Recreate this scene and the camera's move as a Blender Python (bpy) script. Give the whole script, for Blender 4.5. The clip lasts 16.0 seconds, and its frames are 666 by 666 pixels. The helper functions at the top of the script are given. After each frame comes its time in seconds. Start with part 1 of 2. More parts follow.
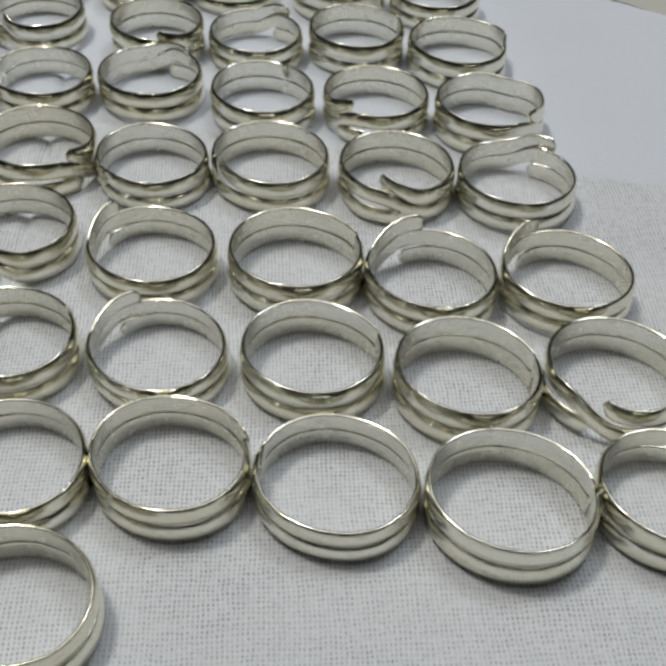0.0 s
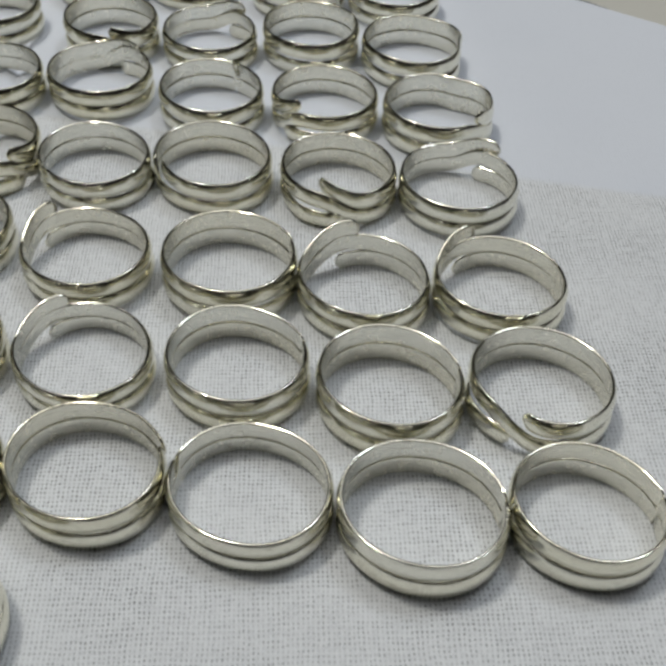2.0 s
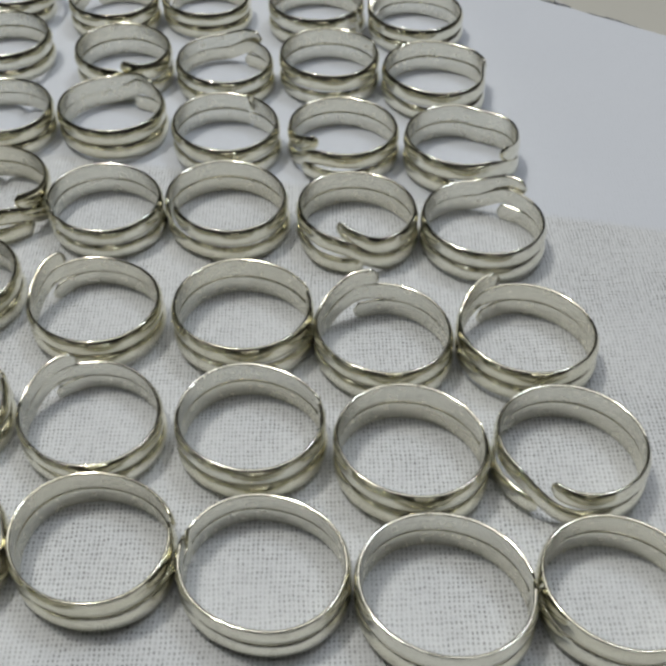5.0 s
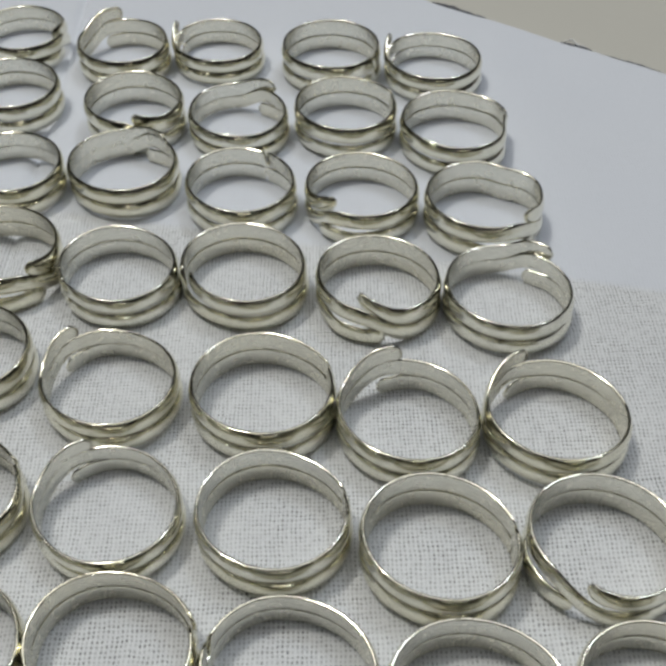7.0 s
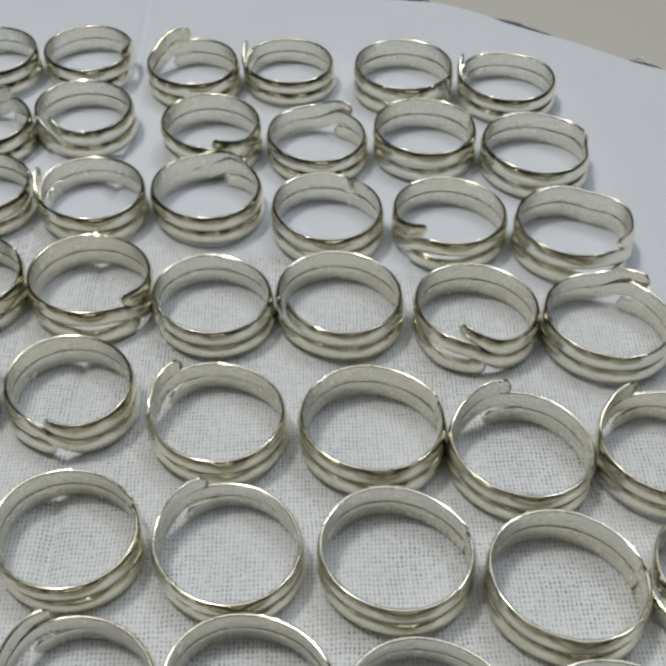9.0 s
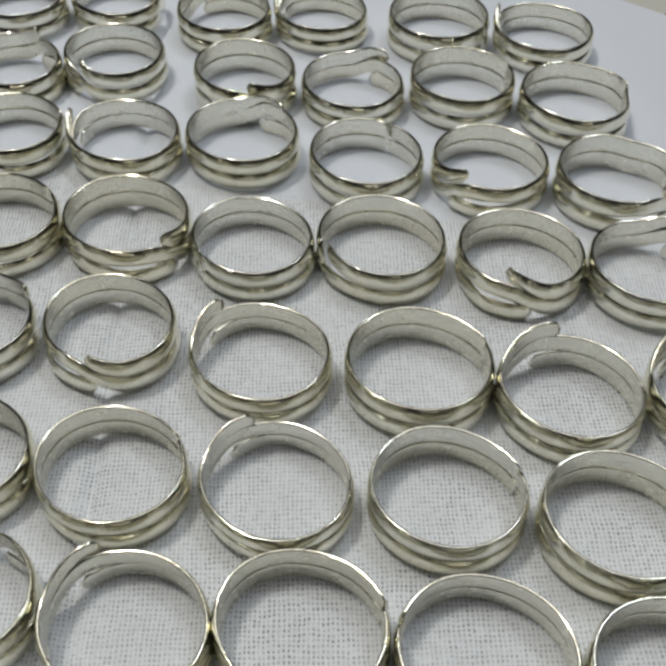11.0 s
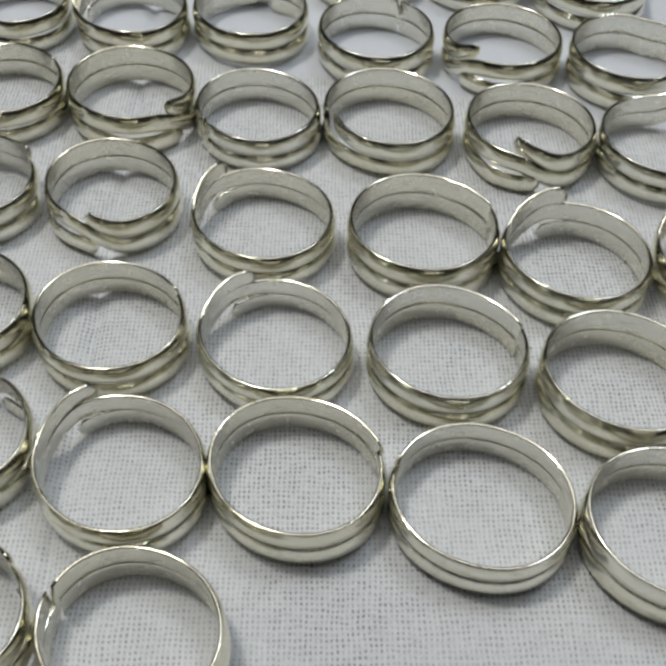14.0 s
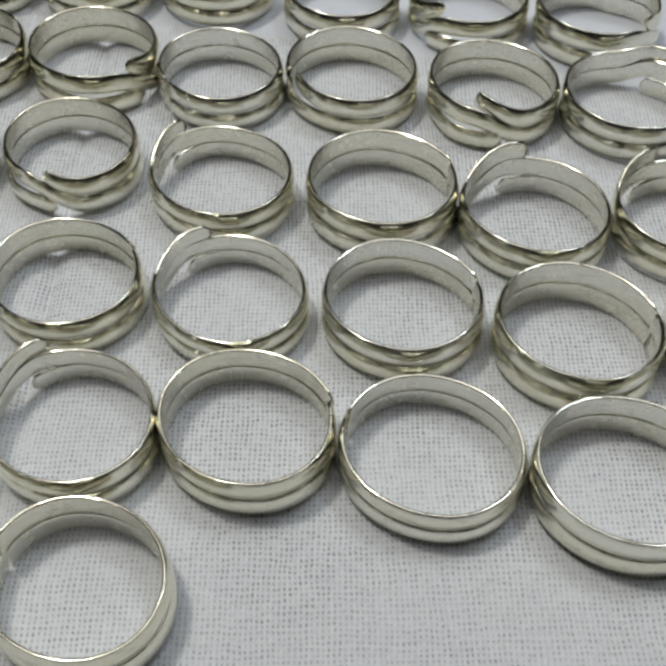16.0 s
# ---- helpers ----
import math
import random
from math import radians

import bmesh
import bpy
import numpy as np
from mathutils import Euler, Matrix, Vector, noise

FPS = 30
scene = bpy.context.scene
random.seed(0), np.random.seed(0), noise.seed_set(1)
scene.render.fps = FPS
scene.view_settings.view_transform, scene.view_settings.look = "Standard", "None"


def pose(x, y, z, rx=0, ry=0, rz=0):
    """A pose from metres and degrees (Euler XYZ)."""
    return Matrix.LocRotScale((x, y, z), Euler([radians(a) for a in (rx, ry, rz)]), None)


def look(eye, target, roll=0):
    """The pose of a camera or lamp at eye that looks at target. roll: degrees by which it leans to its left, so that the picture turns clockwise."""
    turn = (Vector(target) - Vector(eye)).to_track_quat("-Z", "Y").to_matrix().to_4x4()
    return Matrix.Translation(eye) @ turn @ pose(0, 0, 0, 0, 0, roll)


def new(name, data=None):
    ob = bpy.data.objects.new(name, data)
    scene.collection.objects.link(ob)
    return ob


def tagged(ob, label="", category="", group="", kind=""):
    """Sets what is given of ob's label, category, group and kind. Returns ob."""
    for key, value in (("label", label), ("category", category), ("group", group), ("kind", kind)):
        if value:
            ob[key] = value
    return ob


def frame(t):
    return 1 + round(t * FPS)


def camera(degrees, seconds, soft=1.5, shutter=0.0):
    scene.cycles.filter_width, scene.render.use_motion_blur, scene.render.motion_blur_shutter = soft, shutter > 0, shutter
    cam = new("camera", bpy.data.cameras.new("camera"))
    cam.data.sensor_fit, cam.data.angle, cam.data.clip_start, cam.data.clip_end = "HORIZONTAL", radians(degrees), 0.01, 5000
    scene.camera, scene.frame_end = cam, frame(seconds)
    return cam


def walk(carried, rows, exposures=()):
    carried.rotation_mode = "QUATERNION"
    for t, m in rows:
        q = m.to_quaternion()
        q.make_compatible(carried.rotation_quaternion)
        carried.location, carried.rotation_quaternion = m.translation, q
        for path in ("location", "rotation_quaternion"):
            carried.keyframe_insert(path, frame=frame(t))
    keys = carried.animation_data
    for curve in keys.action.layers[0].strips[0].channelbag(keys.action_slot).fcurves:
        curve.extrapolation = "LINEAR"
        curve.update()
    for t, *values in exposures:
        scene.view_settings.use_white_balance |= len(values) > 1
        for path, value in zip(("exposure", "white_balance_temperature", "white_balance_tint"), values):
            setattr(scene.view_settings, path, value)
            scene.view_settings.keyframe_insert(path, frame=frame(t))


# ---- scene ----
# ================= camera =================
cam = camera(35.8, 16.0, soft=3.8)
PATH = [
    (0, (-0.00598, -0.02422, 0.10562), (-0.00445, 0.04705, 0.03549), 0.10),
    (0.5, (-0.00305, -0.02335, 0.10635), (-0.00147, 0.04734, 0.03564), 0.10),
    (1, (-0.00074, -0.02286, 0.10667), (0.00050, 0.04742, 0.03555), 0.10),
    (1.5, (0.00165, -0.02226, 0.10658), (0.00253, 0.04794, 0.03537), 0.27),
    (2, (0.00572, -0.02174, 0.10746), (0.00624, 0.04846, 0.03624), 0.21),
    (2.5, (0.00821, -0.02176, 0.10813), (0.00806, 0.04826, 0.03673), -0.05),
    (3, (0.00866, -0.02052, 0.10828), (0.00843, 0.04958, 0.03696), -0.19),
    (3.5, (0.00777, -0.01863, 0.10776), (0.00706, 0.05098, 0.03597), -0.62),
    (6, (0.00784, -0.00419, 0.11112), (0.00470, 0.06546, 0.03943), -2.83),
    (6.5, (0.00659, -0.00111, 0.11248), (0.00384, 0.06845, 0.04069), -2.61),
    (7, (0.00487, 0.00129, 0.11383), (0.00210, 0.07051, 0.04171), -2.54),
    (7.5, (0.00167, 0.00285, 0.11505), (-0.00104, 0.07182, 0.04269), -2.58),
    (8, (-0.00226, 0.00496, 0.11687), (-0.00521, 0.07367, 0.04428), -2.90),
    (8.5, (-0.00717, 0.00547, 0.11812), (-0.00917, 0.07432, 0.04562), -2.64),
    (8.7, (-0.00915, 0.00574, 0.11851), (-0.01106, 0.07450, 0.04592), -2.53),
    (10.8, (-0.01867, 0.00321, 0.11326), (-0.01999, 0.07102, 0.03977), -1.43),
    (11, (-0.01966, 0.00290, 0.11273), (-0.02052, 0.07026, 0.03882), -1.01),
    (11.5, (-0.02064, 0.00159, 0.11079), (-0.02198, 0.06859, 0.03656), -1.22),
    (12, (-0.02102, 0.00100, 0.10994), (-0.02245, 0.06767, 0.03541), -1.07),
    (12.5, (-0.02014, -0.00046, 0.10878), (-0.02202, 0.06577, 0.03388), -1.12),
    (13, (-0.01885, -0.00286, 0.10624), (-0.02133, 0.06237, 0.03048), -1.26),
    (13.5, (-0.01891, -0.00438, 0.10441), (-0.02108, 0.06017, 0.02807), -0.86),
    (14, (-0.01770, -0.00595, 0.10323), (-0.02015, 0.05830, 0.02665), -1.02),
    (14.5, (-0.01632, -0.00736, 0.10202), (-0.01921, 0.05673, 0.02531), -1.24),
    (15, (-0.01477, -0.00835, 0.10112), (-0.01763, 0.05538, 0.02411), -1.35),
    (15.5, (-0.01287, -0.00851, 0.10015), (-0.01601, 0.05490, 0.02289), -1.66),
    (16, (-0.01139, -0.00847, 0.10017), (-0.01439, 0.05472, 0.02272), -1.79),
]
walk(cam, [(t, look(eye, target, roll)) for t, eye, target, roll in PATH], [(0.0, 0.0), (16.0, 0.0)])

# ================= light =================
world = bpy.data.worlds.new("room_air")
scene.world = world
world.use_nodes = True
world.node_tree.nodes["Background"].inputs[0].default_value = (0.9, 0.95, 1.0, 1)
world.node_tree.nodes["Background"].inputs[1].default_value = 0.02


def panel_lamp(name, eye, target, sx, sy, watts, colour):
    data = bpy.data.lights.new(name, "AREA")
    data.shape, data.size, data.size_y, data.energy, data.color = "RECTANGLE", sx, sy, watts, colour
    ob = new(name, data)
    ob.matrix_world = look(eye, target)
    return ob


# unseen light from the back left, placed by the shadows it casts
panel_lamp("unseen_lamp", (-0.50, 0.45, 1.75), (0, 0.1, 0), 0.20, 0.20, 10.0, (1.0, 0.97, 0.86))
# unseen cool light from the far right, for the bluer far side
panel_lamp("unseen_lamp", (0.60, 0.62, 1.60), (0, 0.15, 0), 0.30, 0.30, 3.6, (0.80, 0.91, 1.0))
# broad fill added overhead to soften the shadows; no such panel is known
panel_lamp("unseen_lamp", (0.0, 0.62, 1.87), (0.0, 0.59, 0), 1.9, 1.6, 16.4, (1.0, 1.0, 0.98))


# ================= materials =================
def material(name):
    mat = bpy.data.materials.new(name)
    mat.use_nodes = True
    tree = mat.node_tree
    return mat, tree, tree.nodes["Principled BSDF"]


def node(tree, kind, values=(), **settings):
    """A node with its inputs set from numbers or linked from sockets."""
    n = tree.nodes.new(kind)
    for key, value in settings.items():
        if key == "operation":
            n.operation = value
        elif key == "data_type":
            n.data_type = value
        elif key == "blend_type":
            n.blend_type = value
    for i, v in enumerate(values):
        if v is None:
            continue
        if isinstance(v, bpy.types.NodeSocket):
            tree.links.new(v, n.inputs[i])
        else:
            n.inputs[i].default_value = v
    return n


def calc(tree, operation, *values):
    return node(tree, "ShaderNodeMath", values, operation=operation).outputs[0]


def noise_of(tree, vector, scale, detail=2.0, rough=0.5):
    n = tree.nodes.new("ShaderNodeTexNoise")
    tree.links.new(vector, n.inputs["Vector"])
    n.inputs["Scale"].default_value = scale
    n.inputs["Detail"].default_value = detail
    n.inputs["Roughness"].default_value = rough
    return n.outputs["Fac"]


def ramp(tree, value, low, high, to_low=0.0, to_high=1.0):
    n = tree.nodes.new("ShaderNodeMapRange")
    n.interpolation_type = "SMOOTHSTEP"
    for i, v in enumerate((value, low, high, to_low, to_high)):
        if isinstance(v, bpy.types.NodeSocket):
            tree.links.new(v, n.inputs[i])
        else:
            n.inputs[i].default_value = v
    return n.outputs[0]


def blend(tree, fac, a, b):
    n = tree.nodes.new("ShaderNodeMix")
    n.data_type = "RGBA"
    for i, v in ((0, fac), (6, a), (7, b)):
        if isinstance(v, bpy.types.NodeSocket):
            tree.links.new(v, n.inputs[i])
        else:
            n.inputs[i].default_value = v
    return n.outputs[2]


def bump(tree, shader, height, distance, strength=1.0, under=None):
    n = tree.nodes.new("ShaderNodeBump")
    n.inputs["Strength"].default_value = strength
    n.inputs["Distance"].default_value = distance
    tree.links.new(height, n.inputs["Height"])
    if under:
        tree.links.new(under, n.inputs["Normal"])
    tree.links.new(n.outputs[0], shader.inputs["Normal"])
    return n.outputs[0]


# the two folds pressed into the cloth (cm in the plan, here in metres)
FOLD_SLOPE = -0.0269           # the long fold: x = FOLD_X + FOLD_SLOPE * (y - 0.09)
FOLD_X = -0.0529
CROSS_SLOPE = -0.226           # the cross fold: y = CROSS_Y + CROSS_SLOPE * x
CROSS_Y = 0.1305


def cloth_material():
    mat, tree, shader = material("woven_cotton")
    place = tree.nodes.new("ShaderNodeNewGeometry").outputs["Position"]
    wob = tree.nodes.new("ShaderNodeTexNoise")
    tree.links.new(place, wob.inputs["Vector"])
    wob.inputs["Scale"].default_value = 90
    wob.inputs["Detail"].default_value = 3
    shift = node(tree, "ShaderNodeVectorMath", (wob.outputs["Color"], (0.5, 0.5, 0.5)), operation="SUBTRACT").outputs[0]
    shift = node(tree, "ShaderNodeVectorMath", (shift, (0.0012, 0.0012, 0)), operation="MULTIPLY").outputs[0]
    moved = node(tree, "ShaderNodeVectorMath", (place, shift), operation="ADD").outputs[0]
    xyz = node(tree, "ShaderNodeSeparateXYZ", (moved,)).outputs
    raw = node(tree, "ShaderNodeSeparateXYZ", (place,)).outputs
    u = calc(tree, "DIVIDE", calc(tree, "ADD", xyz[0], calc(tree, "MULTIPLY", xyz[1], -FOLD_SLOPE)), 0.00057)
    v = calc(tree, "DIVIDE", calc(tree, "ADD", xyz[1], calc(tree, "MULTIPLY", xyz[0], FOLD_SLOPE)), 0.00066)
    v = calc(tree, "ADD", v, calc(tree, "MULTIPLY", noise_of(tree, place, 700, 1), 0.9))
    u = calc(tree, "ADD", u, calc(tree, "MULTIPLY", noise_of(tree, place, 800, 1), 0.35))
    cu = calc(tree, "MULTIPLY_ADD", calc(tree, "COSINE", calc(tree, "MULTIPLY", u, 2 * math.pi)), 0.5, 0.5)
    cv = calc(tree, "MULTIPLY_ADD", calc(tree, "COSINE", calc(tree, "MULTIPLY", v, 2 * math.pi)), 0.5, 0.5)
    gap = calc(tree, "MULTIPLY", calc(tree, "POWER", cu, 1.25), calc(tree, "POWER", cv, 0.85))
    hole = ramp(tree, gap, 0.20, 0.80)
    slubs = ramp(tree, noise_of(tree, place, 900, 2), 0.36, 0.62, 0.30, 1.0)
    patch = ramp(tree, noise_of(tree, place, 60, 2), 0.35, 0.65, 0.55, 1.0)
    hole = calc(tree, "MULTIPLY", calc(tree, "MULTIPLY", hole, slubs), patch)
    # past the cross fold the weave is smoothed out and the colour darker and bluer
    past = calc(tree, "SUBTRACT", raw[1], calc(tree, "MULTIPLY_ADD", raw[0], CROSS_SLOPE, CROSS_Y))
    open_weave = ramp(tree, past, -0.0015, 0.0010, 1.0, 0.10)
    hole = calc(tree, "MULTIPLY", hole, open_weave)
    tone = noise_of(tree, place, 35, 3)
    closer = ramp(tree, raw[1], 0.020, 0.080, 0.58, 1.0)      # the weave is tighter towards the near side
    hole = calc(tree, "MULTIPLY", hole, closer)
    plain = blend(tree, tone, (0.705, 0.728, 0.77, 1), (0.77, 0.785, 0.815, 1))
    plain = blend(tree, open_weave, blend(tree, tone, (0.625, 0.66, 0.745, 1), (0.665, 0.695, 0.77, 1)), plain)
    # shading between the warp threads, put into the colour as darker lines
    strand_shade = calc(tree, "MULTIPLY", calc(tree, "MULTIPLY", cu, open_weave), 0.10)
    yarn = node(tree, "ShaderNodeVectorMath", (place, (1.0, 0.14, 1.0)), operation="MULTIPLY").outputs[0]
    weft = node(tree, "ShaderNodeVectorMath", (place, (0.14, 1.0, 1.0)), operation="MULTIPLY").outputs[0]
    thick = calc(tree, "ADD", ramp(tree, noise_of(tree, yarn, 1900, 3, 0.6), 0.40, 0.66), ramp(tree, noise_of(tree, weft, 1700, 3, 0.6), 0.42, 0.68))
    plain = blend(tree, calc(tree, "MULTIPLY", calc(tree, "MULTIPLY", thick, open_weave), 0.13), plain, (0.45, 0.46, 0.50, 1))
    plain = blend(tree, strand_shade, plain, (0.36, 0.37, 0.40, 1))
    tree.links.new(blend(tree, hole, plain, (0.095, 0.105, 0.12, 1)), shader.inputs["Base Color"])
    shader.inputs["Roughness"].default_value = 0.9
    shader.inputs["Sheen Weight"].default_value = 0.1
    threads = calc(tree, "MULTIPLY", calc(tree, "SINE", calc(tree, "MULTIPLY", u, math.pi)), calc(tree, "SINE", calc(tree, "MULTIPLY", v, math.pi)))
    height = calc(tree, "SUBTRACT", calc(tree, "MULTIPLY", threads, calc(tree, "MULTIPLY", open_weave, 0.25)), hole)
    fuzz = bump(tree, shader, noise_of(tree, place, 2500, 3), 0.00006, 0.5)
    bump(tree, shader, calc(tree, "ADD", height, calc(tree, "MULTIPLY", calc(tree, "MULTIPLY", thick, open_weave), -0.3)), 0.00012, 0.9, fuzz)
    return mat


def silver_material(name, smooth_at, rough_at, wear, metal, pale, yellow):
    mat, tree, shader = material(name)
    place = tree.nodes.new("ShaderNodeNewGeometry").outputs["Position"]
    rand = tree.nodes.new("ShaderNodeObjectInfo").outputs["Random"]
    tint = blend(tree, rand, pale, yellow)
    along = node(tree, "ShaderNodeVectorMath", (place, (1.0, 1.0, 9.0)), operation="MULTIPLY").outputs[0]
    lines = noise_of(tree, along, 260, 5, 0.7)
    dirt = ramp(tree, noise_of(tree, along, 620, 4, 0.62), 0.575, 0.66)
    dirt = calc(tree, "MAXIMUM", dirt, ramp(tree, lines, 0.56, 0.74))
    tree.links.new(blend(tree, calc(tree, "MULTIPLY", dirt, wear), tint, (0.30, 0.28, 0.22, 1)), shader.inputs["Base Color"])
    shader.inputs["Metallic"].default_value = metal
    tree.links.new(ramp(tree, noise_of(tree, place, 700, 3), 0.3, 0.75, smooth_at, rough_at), shader.inputs["Roughness"])
    dents = bump(tree, shader, noise_of(tree, place, 230, 2), 0.00012, 0.4)
    dents = bump(tree, shader, lines, 0.00004, 0.7, dents)
    bump(tree, shader, noise_of(tree, place, 1800, 3), 0.000010, 0.5, dents)
    return mat


def plain_material(name, low, high, scale, rough, relief):
    mat, tree, shader = material(name)
    place = tree.nodes.new("ShaderNodeNewGeometry").outputs["Position"]
    tree.links.new(blend(tree, noise_of(tree, place, scale, 5, 0.6), (*low, 1), (*high, 1)), shader.inputs["Base Color"])
    shader.inputs["Roughness"].default_value = rough
    bump(tree, shader, noise_of(tree, place, scale * 12, 3), relief, 0.4)
    return mat


CLOTH = cloth_material()
SILVER = silver_material("silver_plate", 0.06, 0.16, 0.5, 1.0, (0.87, 0.855, 0.755, 1), (0.85, 0.82, 0.67, 1))
# inner face: brushed, but also paler and part matt to mimic bounced light
SILVER_INSIDE = silver_material("brushed_lit_silver_plate", 0.17, 0.30, 0.5, 0.75, (0.945, 0.935, 0.85, 1), (0.935, 0.905, 0.775, 1))
LAMINATE = plain_material("beige_laminate", (0.50, 0.49, 0.455), (0.56, 0.55, 0.51), 14, 0.45, 0.0002)
DIM_WALL = plain_material("dim_unseen_wall", (0.07, 0.067, 0.062), (0.09, 0.087, 0.08), 3, 0.9, 0.001)
DIM_CEILING = plain_material("dim_unseen_ceiling", (0.07, 0.07, 0.068), (0.09, 0.09, 0.088), 3, 0.9, 0.001)
THREAD = plain_material("white_thread", (0.70, 0.71, 0.73), (0.80, 0.80, 0.81), 400, 0.9, 0.00002)
HEM_SHADE = plain_material("hem_shade_dark", (0.06, 0.065, 0.08), (0.16, 0.165, 0.18), 500, 0.9, 0.00003)
DARK_WALL = plain_material("dark_unseen_wall", (0.022, 0.020, 0.018), (0.032, 0.029, 0.026), 3, 0.8, 0.001)
FLOORING = plain_material("grey_floor", (0.25, 0.24, 0.22), (0.33, 0.32, 0.30), 5, 0.5, 0.0005)


# ================= helpers =================
def mesh_of(name, bm, mat, smooth=True):
    bmesh.ops.recalc_face_normals(bm, faces=bm.faces)
    me = bpy.data.meshes.new(name)
    bm.to_mesh(me)
    bm.free()
    me.materials.append(mat)
    if smooth:
        me.polygons.foreach_set("use_smooth", [True] * len(me.polygons))
    return me


def part(name, bm, mat, parent=None, label="", smooth=False):
    ob = new(name, mesh_of(name, bm, mat, smooth))
    if parent:
        ob.parent = parent
    if label:
        tagged(ob, label)
    return ob


def box(bm, x0, y0, z0, x1, y1, z1, bevel=0.0):
    made = bmesh.ops.create_cube(bm, size=1.0)["verts"]
    for v in made:
        v.co = Vector((x0 + (v.co.x + 0.5) * (x1 - x0), y0 + (v.co.y + 0.5) * (y1 - y0), z0 + (v.co.z + 0.5) * (z1 - z0)))
    if bevel:
        edges = {e for v in made for e in v.link_edges}
        bmesh.ops.bevel(bm, geom=list(edges), offset=bevel, segments=3, affect="EDGES", profile=0.5)
    return bm


def block(*a, bevel=0.0):
    return box(bmesh.new(), *a, bevel=bevel)


# ================= room =================
# walls and ceiling are unseen, kept dim so the rings mirror a dark room
FLOOR_Z, CEIL_Z = -0.775, 1.9
X0, X1, Y0, Y1 = -2.4, 2.6, -2.2, 3.2
tagged(part("floor", block(X0, Y0, FLOOR_Z - 0.1, X1, Y1, FLOOR_Z), FLOORING), "plain grey floor of the room", "floor", kind="structure")
tagged(part("ceiling", block(X0, Y0, CEIL_Z, X1, Y1, CEIL_Z + 0.1), DIM_CEILING), "plain unseen ceiling, kept dim for dark reflections", "ceiling", kind="structure")
tagged(part("wall_north", block(X0 - 0.1, Y1, FLOOR_Z, X1 + 0.1, Y1 + 0.1, CEIL_Z), DIM_WALL), "plain unseen wall, kept dim for dark reflections", "wall", kind="structure")
# near-black wall added in place of the phone and person the rings mirror
tagged(part("wall_south", block(X0 - 0.1, Y0 - 0.1, FLOOR_Z, X1 + 0.1, Y0, CEIL_Z), DARK_WALL), "plain unseen wall, kept near black for dark reflections in the rings", "wall", kind="structure")
tagged(part("wall_east", block(X1, Y0, FLOOR_Z, X1 + 0.1, Y1, CEIL_Z), DIM_WALL), "plain unseen wall, kept dim for dark reflections", "wall", kind="structure")
tagged(part("wall_west", block(X0 - 0.1, Y0, FLOOR_Z, X0, Y1, CEIL_Z), DIM_WALL), "plain unseen wall, kept dim for dark reflections", "wall", kind="structure")

# ================= table =================
TABLE_Z = -0.0045
table = tagged(new("table"), "beige laminate table under a white cloth", "table")
table.location = (0, 0.3, FLOOR_Z)
TABLE = Matrix.Translation((0, -0.3, -FLOOR_Z))


def table_part(name, bm, mat):
    bm.transform(TABLE)
    return part(name, bm, mat, table)


table_part("tabletop", block(-0.6, -0.35, TABLE_Z - 0.025, 0.7, 0.75, TABLE_Z, bevel=0.003), LAMINATE)
for lx in (-0.55, 0.61):
    for ly in (-0.30, 0.66):
        table_part("leg", block(lx, ly, FLOOR_Z, lx + 0.04, ly + 0.04, TABLE_Z - 0.0255), LAMINATE)


# ================= cloth =================
def far_edge(x):
    """The far hem of the cloth, with its blunt corner."""
    a = 0.2190 - 0.136 * (x - 0.0108)
    b = 0.2085 - 0.71 * (x - 0.0248)
    soft = 0.0014
    low = -math.log(math.exp(-a / soft) + math.exp(-b / soft)) * soft
    return low + 0.0010 * noise.noise((x * 60, 3.1, 0)) + 0.0004 * noise.noise((x * 240, 1.7, 0))


def cloth_height(x, y):
    z = 0.0006 * noise.noise((x * 14, y * 14, 0.3)) * min(1.0, max(0.0, (math.hypot(x, y - 0.11) - 0.10) * 12))
    fold = x - (FOLD_X + FOLD_SLOPE * (y - 0.09))
    z -= 0.00098 * math.exp(-(abs(fold) / 0.00125) ** 1.25)
    cross = y - (CROSS_Y + CROSS_SLOPE * x)
    z -= 0.00015 * math.exp(-(cross / 0.0008) ** 2)
    return z


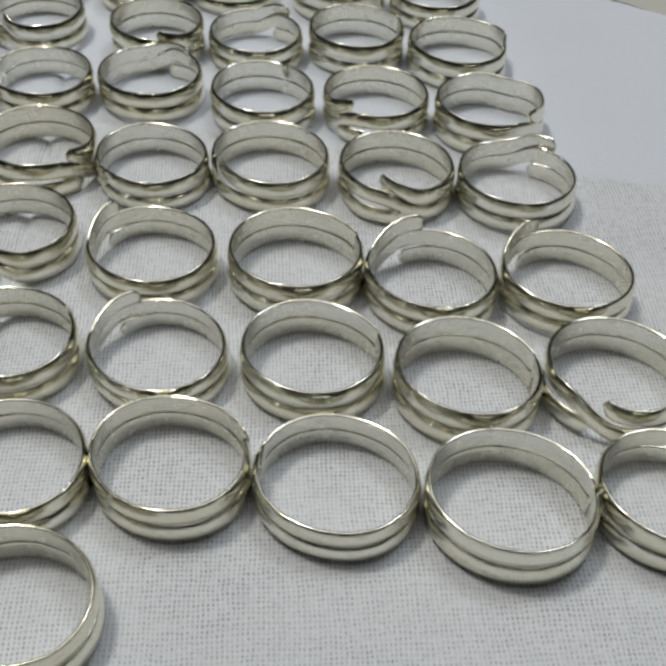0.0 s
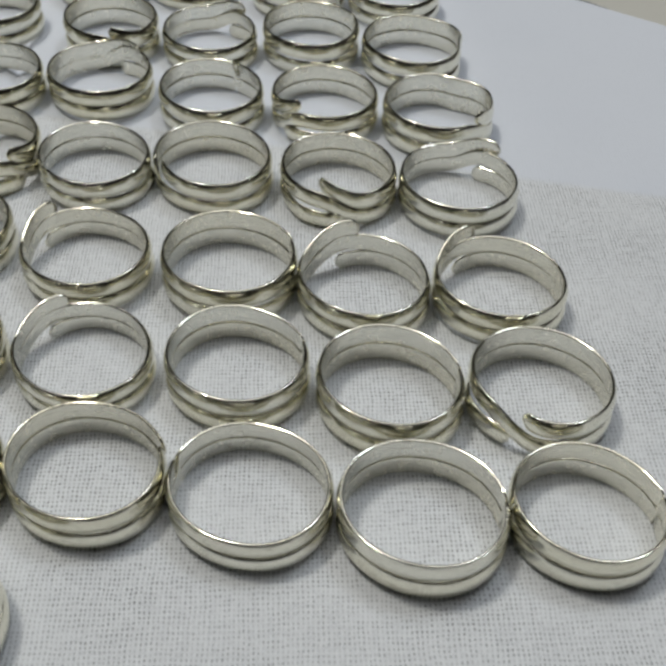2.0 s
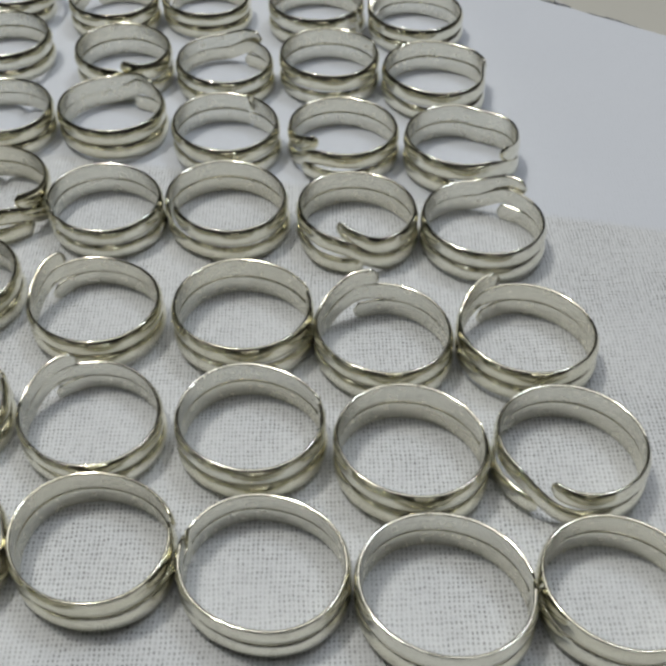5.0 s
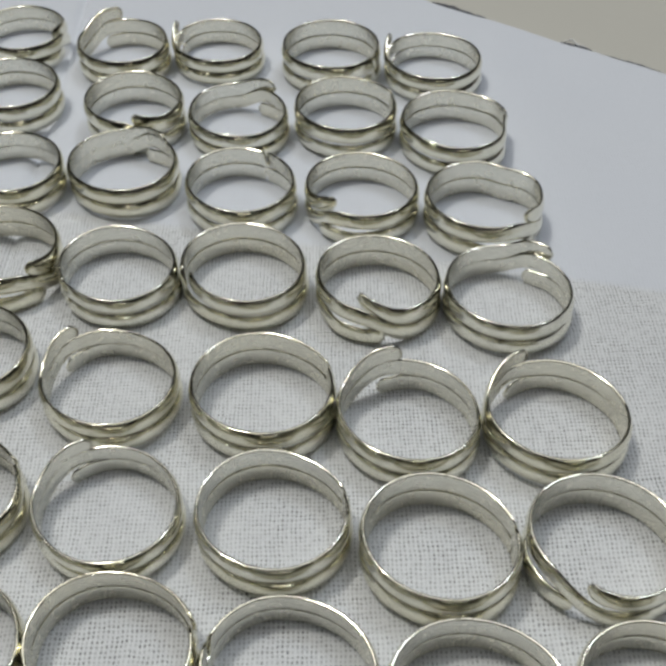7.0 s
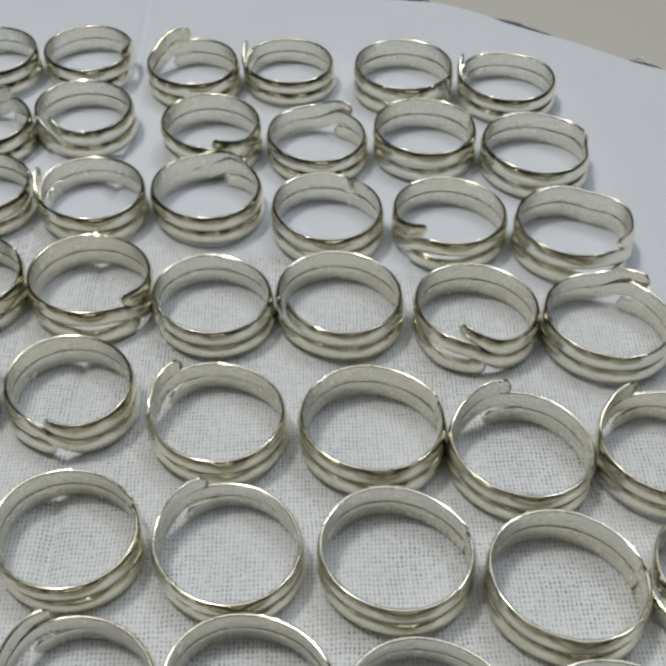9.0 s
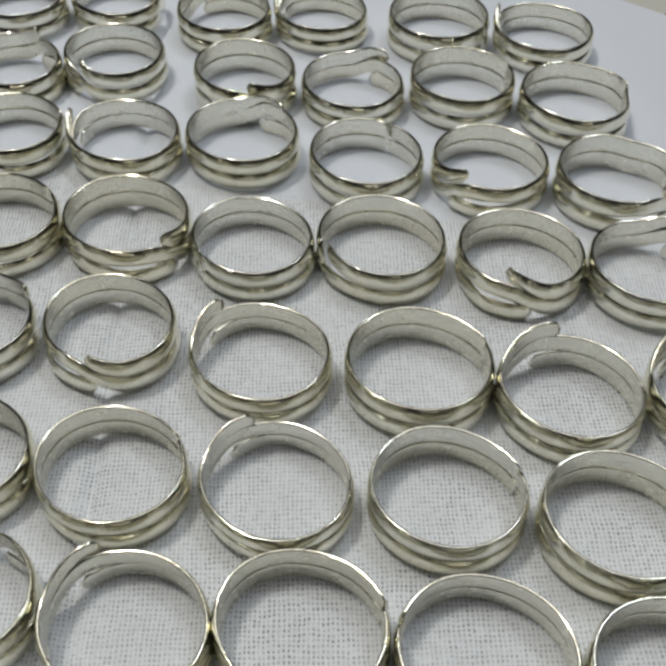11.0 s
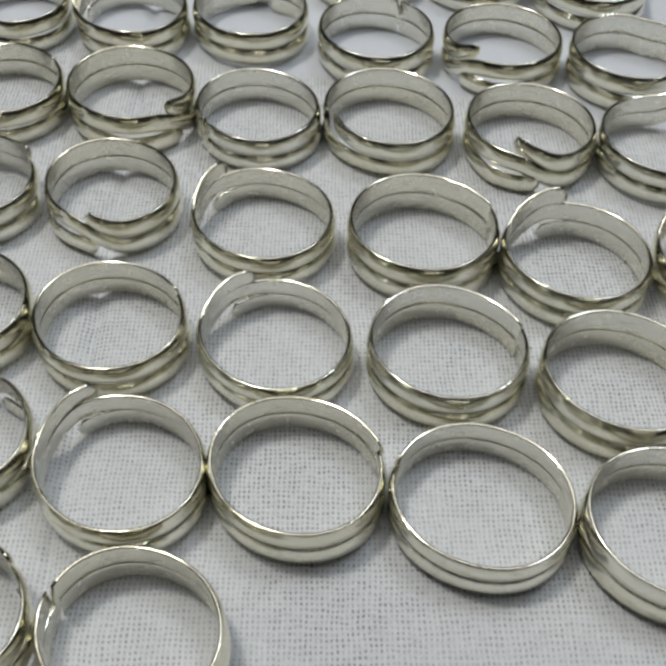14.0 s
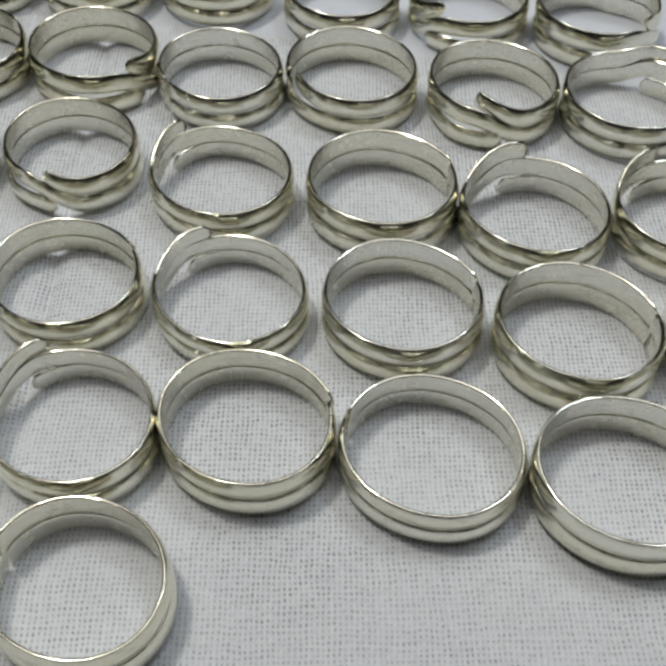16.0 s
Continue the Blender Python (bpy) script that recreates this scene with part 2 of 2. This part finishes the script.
def build_cloth():
    xs = sorted({round(v, 5) for v in
                 list(np.arange(-0.34, -0.13, 0.006)) + list(np.arange(-0.13, -0.058, 0.002)) + list(np.arange(-0.058, -0.043, 0.0004))
                 + list(np.arange(-0.043, 0.09, 0.0015)) + list(np.arange(0.09, 0.27, 0.006))})
    verts, faces = [], []
    near = -0.28
    steps = 260
    for x0 in xs:
        for j in range(steps + 1):
            f = j / steps
            x = x0 + FOLD_SLOPE * (f * 0.5 - 0.28 - 0.09)
            y = near + (far_edge(x) - near) * f ** 0.75
            x = x0 + FOLD_SLOPE * (y - 0.09)
            verts.append((x, y, cloth_height(x, y)))
    n = steps + 1
    cols = len(xs)
    for i in range(cols - 1):
        for j in range(steps):
            faces.append((i * n + j, (i + 1) * n + j, (i + 1) * n + j + 1, i * n + j + 1))
    # hem: the rim rolls down to the table
    rim = [i * n + steps for i in range(cols)]
    rim = [j for j in range(n)] + rim[1:] + [(cols - 1) * n + j for j in range(steps - 1, -1, -1)] + [i * n for i in range(cols - 2, 0, -1)]
    count = len(rim)
    loops = [rim]
    for out, down in ((0.0005, 0.0003), (0.0007, 0.0008), (-0.0004, 0.0014), (-0.0030, 0.0044)):
        start = len(verts)
        for k in range(count):
            p0, p1, p2 = (Vector(verts[rim[(k + d) % count]]) for d in (-1, 0, 1))
            side = (p2 - p0).cross(Vector((0, 0, 1)))
            side.z = 0
            side = -side.normalized() if side.length else Vector((0, 0, 0))
            lift = 0.0012 * max(0.0, noise.noise((p1.x * 45, p1.y * 45, 5.0)))
            verts.append(tuple(p1 + side * out + Vector((0, 0, -down - p1.z * down / 0.003 + lift))))
        loops.append([start + k for k in range(count)])
    for a, b in zip(loops, loops[1:]):
        for k in range(count):
            faces.append((a[k], a[(k + 1) % count], b[(k + 1) % count], b[k]))
    me = bpy.data.meshes.new("tablecloth")
    me.from_pydata(verts, [], faces)
    bm = bmesh.new()
    bm.from_mesh(me)
    ob = part("tablecloth", bm, CLOTH, smooth=True)
    return tagged(ob, "white woven cotton cloth with pressed fold lines", "cloth")


tablecloth = build_cloth()


def hem_shade_cord(x0, x1, size, seed):
    """A length of dark, ragged cord past the far hem, standing in for the shade there."""
    rnd = random.Random(seed)
    bm = bmesh.new()
    loops = []
    steps = 36
    for k in range(steps + 1):
        f = k / steps
        x = x0 + (x1 - x0) * f
        swell = size * (0.25 + 0.75 * math.sin(math.pi * f) ** 0.6) * rnd.uniform(0.7, 1.15)
        y = far_edge(x) + 0.0010 + 0.0005 * noise.noise((x * 180, seed, 0))
        loops.append([bm.verts.new((x, y + swell * math.cos(a), -0.0003 + 0.8 * swell * math.sin(a))) for a in (0, 1.047, 2.094, 3.142, 4.189, 5.236)])
    for one, two in zip(loops, loops[1:]):
        for k in range(6):
            bm.faces.new((one[k], one[(k + 1) % 6], two[(k + 1) % 6], two[k]))
    bm.faces.new(loops[0])
    bm.faces.new(loops[-1])
    return part("selvedge", bm, HEM_SHADE, tablecloth, "dark ragged cord in place of the shade along the hem", smooth=True)


hem_shade_cord(-0.0190, 0.0075, 0.0009, 1)
hem_shade_cord(0.0215, 0.0325, 0.0007, 2)
hem_shade_cord(0.0470, 0.0530, 0.0006, 3)
hem_shade_cord(0.0545, 0.0660, 0.0005, 4)


def loose_thread(x, y, z, turn):
    """A curled end of white thread that has come out of the hem."""
    bm = bmesh.new()
    loops = []
    for k in range(15):
        f = k / 14
        p = Vector((0.0055 * (f - 0.5), 0.0007 * math.sin(f * 7.5), 0.0004 + 0.0012 * math.sin(math.pi * f)))
        size = 0.00022 * (1 - 0.5 * abs(2 * f - 1) ** 3)
        loops.append([bm.verts.new(p + Vector((0, size * math.cos(a), size * math.sin(a)))) for a in (0, 1.257, 2.513, 3.77, 5.027)])
    for one, two in zip(loops, loops[1:]):
        for k in range(5):
            bm.faces.new((one[k], one[(k + 1) % 5], two[(k + 1) % 5], two[k]))
    bm.faces.new(loops[0])
    bm.faces.new(loops[-1])
    ob = part("loose_thread", bm, THREAD, smooth=True)
    ob.matrix_world = pose(x, y, z, 0, 0, turn)
    return tagged(ob, "curled loose white thread at the hem of the cloth", "thread")


loose_thread(0.0500, 0.1925, -0.0012, -35)


# ================= rings =================
THICK = 0.00080
SAG = 0.00046            # how far the wire's outer face bows out
OVAL = (0.029, -0.053)      # one oval stretch shared by all rings, set to fit an off-centre camera view


def build_ring(x, y, radius, height, tip, turns, sense, spring, seed, bends=(), lift=0.85, tuck=0.22):
    """A strip of half-round wire wound twice. tip: the way of the upper end, in degrees; sense: 1 winds upward clockwise."""
    rnd = random.Random(seed)
    open_wound = turns < 1.98          # level rim: the upper end overlaps outside the step between the coils
    if open_wound:
        turns = 1.99
    total = turns * 2 * math.pi
    steps = int(76 * turns)
    squash, squash_way = rnd.uniform(0.0, 0.010), rnd.uniform(0, math.pi)
    wave = [rnd.uniform(-1, 1) * 0.00006 for _ in range(3)]
    wave_way = [rnd.uniform(0, 6.28) for _ in range(3)]
    lean, lean_way = rnd.uniform(0, 0.00008), rnd.uniform(0, 6.28)
    ripple = rnd.uniform(0.00002, 0.00010)
    first_ramp = 0.063
    beside = not open_wound and math.sin(math.radians(tip)) < -0.6      # the lower end lies beside the next turn, not under it
    slack, climb = rnd.uniform(0.05, 0.14), rnd.uniform(0.80, 0.95)
    if beside:
        slack, tuck = 0.0, 0.0
    band = height * (0.484 if open_wound else 0.490 if beside else 0.486)
    rise = (height - band) / (1.0 if open_wound else 1 + slack * 0.5)
    # outline of the wire's cut: flat inside, domed outside, narrow rounded rims
    outline = []
    top = band / 2
    bow = (top * top + SAG * SAG) / (2 * SAG)
    for k in range(11):
        z = top * math.sin(math.radians(90) * (k / 5 - 1))
        outline.append((THICK - bow + math.sqrt(bow * bow - z * z), z))
    upper = [(0.00021, top - 0.00001), (0.00011, top - 0.00004), (0.00003, top - 0.00011), (0.0, top - 0.00022), (-0.00001, top - 0.0006)]
    outline += upper + [(dr, -dz) for dr, dz in reversed(upper)]
    loops = []
    for s in range(steps + 1):
        f = s / steps
        phi = f * total
        rest = total - phi
        a = math.radians(tip) + sense * rest
        if open_wound:
            q = min(1.0, max(0.0, (phi - 2 * math.pi + first_ramp) / first_ramp))
            level = q * q * (3 - 2 * q)
        elif beside:
            q, p = (min(1.0, max(0.0, phi - k * math.pi + 0.5)) for k in (2, 4))
            level = q * q * (3 - 2 * q) + 0.6 * p * p * (3 - 2 * p)
        else:
            # each turn lies flat, then climbs over its own start
            q, p = (min(1.0, max(0.0, 1 - left)) for left in ((2 * math.pi + tuck - phi) / 0.8, (4 * math.pi + tuck - phi) / climb))
            level = slack * min(phi, 2 * math.pi) / (2 * math.pi) + (1 - slack) * q * q * (3 - 2 * q)
            level += slack * max(0.0, phi - 2 * math.pi - tuck) / (2 * math.pi) + (1 - slack) * p * p * (3 - 2 * p)
            if phi > 3 * math.pi and level > 1:
                level = 1 + (level - 1) * lift
        z = rise * level + band / 2 + 0.00003
        z += lean * (1 + math.cos(a - lean_way)) + ripple * level * math.sin(3 * a + lean_way)
        r = radius + 0.00014 - THICK + 0.00008 * (1 - min(1.0, level))      # the lower coil is a little wider
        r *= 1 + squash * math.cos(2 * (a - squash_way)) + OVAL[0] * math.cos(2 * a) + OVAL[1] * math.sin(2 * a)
        r += sum(w * math.cos((k + 2) * a + p) for k, (w, p) in enumerate(zip(wave, wave_way)))
        r += spring * 0.001 * max(0.0, 1 - rest / 0.9) ** 1.6
        for way, inward, spread in bends:
            off = (a - math.radians(way) + math.pi) % (2 * math.pi) - math.pi
            r -= inward * 0.001 * math.exp(-(off / spread) ** 2)
        if open_wound:
            r += 0.30 * THICK * max(0.0, 1 - rest / 0.22) ** 2
        else:
            r -= 0.00025 * max(0.0, 1 - phi / 0.8)
        if tuck and not open_wound:                     # the lower end is tucked inside the coil that comes round over it
            q = min(1.0, max(0.0, (tuck + 0.4 - phi) / 0.5))
            r -= 0.5 * THICK * q * q * (3 - 2 * q)
        if lift < 0.7 and spring > -0.6:                 # the upper end lies outside the coil under it
            q = max(0.0, 1 - rest / (total - 4 * math.pi + 0.45))
            r += 0.5 * THICK * min(1.0, 2.2 * q)
        if beside:
            q = min(1.0, max(0.0, (1.35 - phi) / 0.6))
            r += 0.7 * THICK * q * q * (3 - 2 * q)
        near_end = min(phi, rest) * radius / 0.0011
        blunt = 0.85 if open_wound else 0.35
        width = 1.0 if near_end >= 1 else blunt + (1 - blunt) * math.sqrt(max(0.0, 1 - (1 - near_end) ** 2))
        thin = 1.0 if near_end >= 1 else 0.6 + 0.4 * near_end
        ring = []
        for dr, dz in outline:
            ring.append(((r + dr * thin) * math.cos(a), (r + dr * thin) * math.sin(a), z + dz * width))
        loops.append(ring)
    low = min(p[2] for ring in loops for p in ring)
    thing = new("spiral_ring")
    thing.location = (x, y, 0.00002)
    half = round(steps * (total - 2 * math.pi - 0.02) / total)
    for name, strip in (("lower_coil", loops[:half + 1]), ("upper_coil", loops[half:])):
        bm = bmesh.new()
        rows = [[bm.verts.new((p[0], p[1], p[2] - low)) for p in ring] for ring in strip]
        n = len(outline)
        for one, two in zip(rows, rows[1:]):
            for k in range(n):
                bm.faces.new((one[k], one[(k + 1) % n], two[(k + 1) % n], two[k]))
        bm.faces.new(rows[0] if name == "lower_coil" else rows[-1])
        flat = 11 + len(upper) - 1
        for i, face in enumerate(bm.faces):
            face.material_index = 1 if flat - 1 <= i % n <= flat + 1 and i < n * (len(rows) - 1) else 0
        ob = part(name, bm, SILVER, thing, smooth=True)
        ob.data.materials.append(SILVER_INSIDE)
    return thing


ROW_A = [
    (-8.465, 19.360, 0.955, 6.28, 200, 2.000, 1, 0.0),
    (-6.454, 19.416, 0.914, 5.96, -30, 2.050, 1, -0.6),
    (-4.243, 18.747, 0.914, 6.19, 97, 2.080, 1, 0.6),
    (-2.320, 18.768, 0.884, 5.69, 150, 2.030, 1, 0.7),
    (-0.027, 18.378, 0.957, 6.54, -32, 1.975, 1, -0.2),
    (1.968, 17.977, 0.911, 5.81, 147, 2.030, 1, 0.4),
]
ROW_B = [
    (-8.078, 17.004, 0.898, 6.28, 60, 2.000, 1, 0.0),
    (-6.209, 17.282, 0.930, 6.28, 221, 2.020, 1, -1.0),
    (-3.714, 16.603, 0.915, 6.79, 277, 2.040, 1, -0.4),
    (-1.739, 16.257, 0.904, 5.96, 42, 2.060, 1, 0.5),
    (0.251, 16.289, 0.919, 6.62, 18, 1.975, 1, 0.3),
    (2.228, 15.748, 0.950, 6.29, 10, 1.975, 1, 0.3),
]
ROW_C = [
    (-7.690, 15.026, 0.897, 6.28, 15, 1.975, 1, 0.3),
    (-5.680, 14.796, 0.936, 6.17, 157, 2.020, 1, 0.7),
    (-3.649, 14.748, 0.950, 6.31, 35, 2.100, 1, -0.5),
    (-1.542, 14.119, 0.930, 6.29, 60, 1.975, -1, 0.2),
    (0.520, 13.952, 0.931, 6.09, 232, 2.040, -1, -1.6),
    (2.540, 13.540, 0.941, 6.74, -48, 2.030, 1, -0.6),
]
ROW_D = [
    (-7.427, 12.687, 0.970, 6.28, 30, 1.975, 1, 0.0),
    (-5.341, 12.556, 0.978, 6.69, -48, 2.030, 1, -0.3),
    (-3.343, 12.100, 0.926, 5.96, 212, 1.975, 1, 0.0),
    (-1.344, 12.040, 0.966, 6.31, 195, 1.975, 1, -1.0),
    (0.746, 11.698, 0.928, 6.44, 243, 2.090, 1, -1.7),
    (2.711, 11.421, 0.942, 6.17, 38, 2.075, 1, 0.4),
]
ROW_E = [
    (-7.350, 10.450, 0.940, 6.28, 20, 2.000, 1, 0.0),
    (-5.287, 10.333, 0.937, 6.28, 256, 2.020, 1, -0.2),
    (-3.110, 9.748, 0.966, 5.79, 124, 2.060, 1, 0.2),
    (-0.910, 9.512, 0.992, 6.67, 18, 1.975, 1, 0.2),
    (1.099, 9.047, 0.946, 6.33, 93, 2.070, 1, 0.1),
    (3.103, 9.008, 0.942, 6.21, 109, 2.070, 1, 0.3),
]
ROW_F = [
    (-6.932, 8.119, 0.940, 6.28, 100, 2.000, 1, 0.0),
    (-4.924, 7.860, 0.959, 5.96, 25, 1.975, 1, 0.1),
    (-2.812, 7.632, 0.955, 5.37, 109, 2.070, 1, 0.1),
    (-0.673, 7.455, 0.954, 6.39, 15, 1.975, 1, 0.1),
    (1.403, 7.013, 0.954, 6.88, 8, 1.975, 1, 0.0),
    (3.429, 7.024, 0.935, 6.46, 243, 1.980, 1, -0.6),
]
ROW_G = [
    (-6.500, 6.088, 0.950, 6.28, 60, 2.000, 1, 0.0),
    (-4.462, 5.706, 0.974, 5.67, 112, 2.060, 1, 0.6),
    (-2.454, 5.667, 0.977, 6.19, 14, 1.975, 1, 0.3),
    (-0.386, 5.345, 0.986, 5.64, 160, 1.975, 1, 0.1),
    (1.708, 4.989, 0.988, 6.62, 2, 1.975, 1, 0.0),
    (3.701, 5.006, 0.914, 6.44, 5, 1.975, 1, 0.0),
]
ROW_H = [
    (-6.075, 3.893, 0.950, 6.28, 30, 2.000, 1, 0.0),
    (-4.014, 3.698, 0.940, 6.44, 158, 1.975, 1, 0.2),
]


# rings pressed out of round: the way, millimetres inward, spread in radians
BENDS = {
    (2.228, 15.748): ((-12, 0.8, 0.30), (35, -0.5, 0.35)),
    (2.540, 13.540): ((62, 0.7, 0.35), (20, -0.5, 0.35)),
}
# how far the upper end climbs over the coil under it, where that is little
LIFTS = {(2.711, 11.421): 0.65, (-3.649, 14.748): 0.30, (-1.739, 16.257): 0.6}
number = 0
for row in (ROW_A, ROW_B, ROW_C, ROW_D, ROW_E, ROW_F, ROW_G, ROW_H):
    for cx, cy, rad, tall, tip, turns, sense, spring in row:
        number += 1
        ring = build_ring(cx / 100, cy / 100, rad / 100, tall / 1000, tip, turns, sense, spring, 100 + number, BENDS.get((cx, cy), ()),
                          LIFTS.get((cx, cy), 0.5 if spring < -0.4 else 0.85))
        if spring <= -0.9:
            label = "pale silver spiral ring with its loose wire end bent inward"
        elif spring >= 0.5:
            label = "pale silver spiral ring with its loose wire end sprung outward"
        elif sense < 0:
            label = "pale silver spiral ring wound the opposite way, on white cloth"
        else:
            label = "pale silver spiral ring of half-round wire on white cloth"
        tagged(ring, label, "ring", "rings laid out in rows")
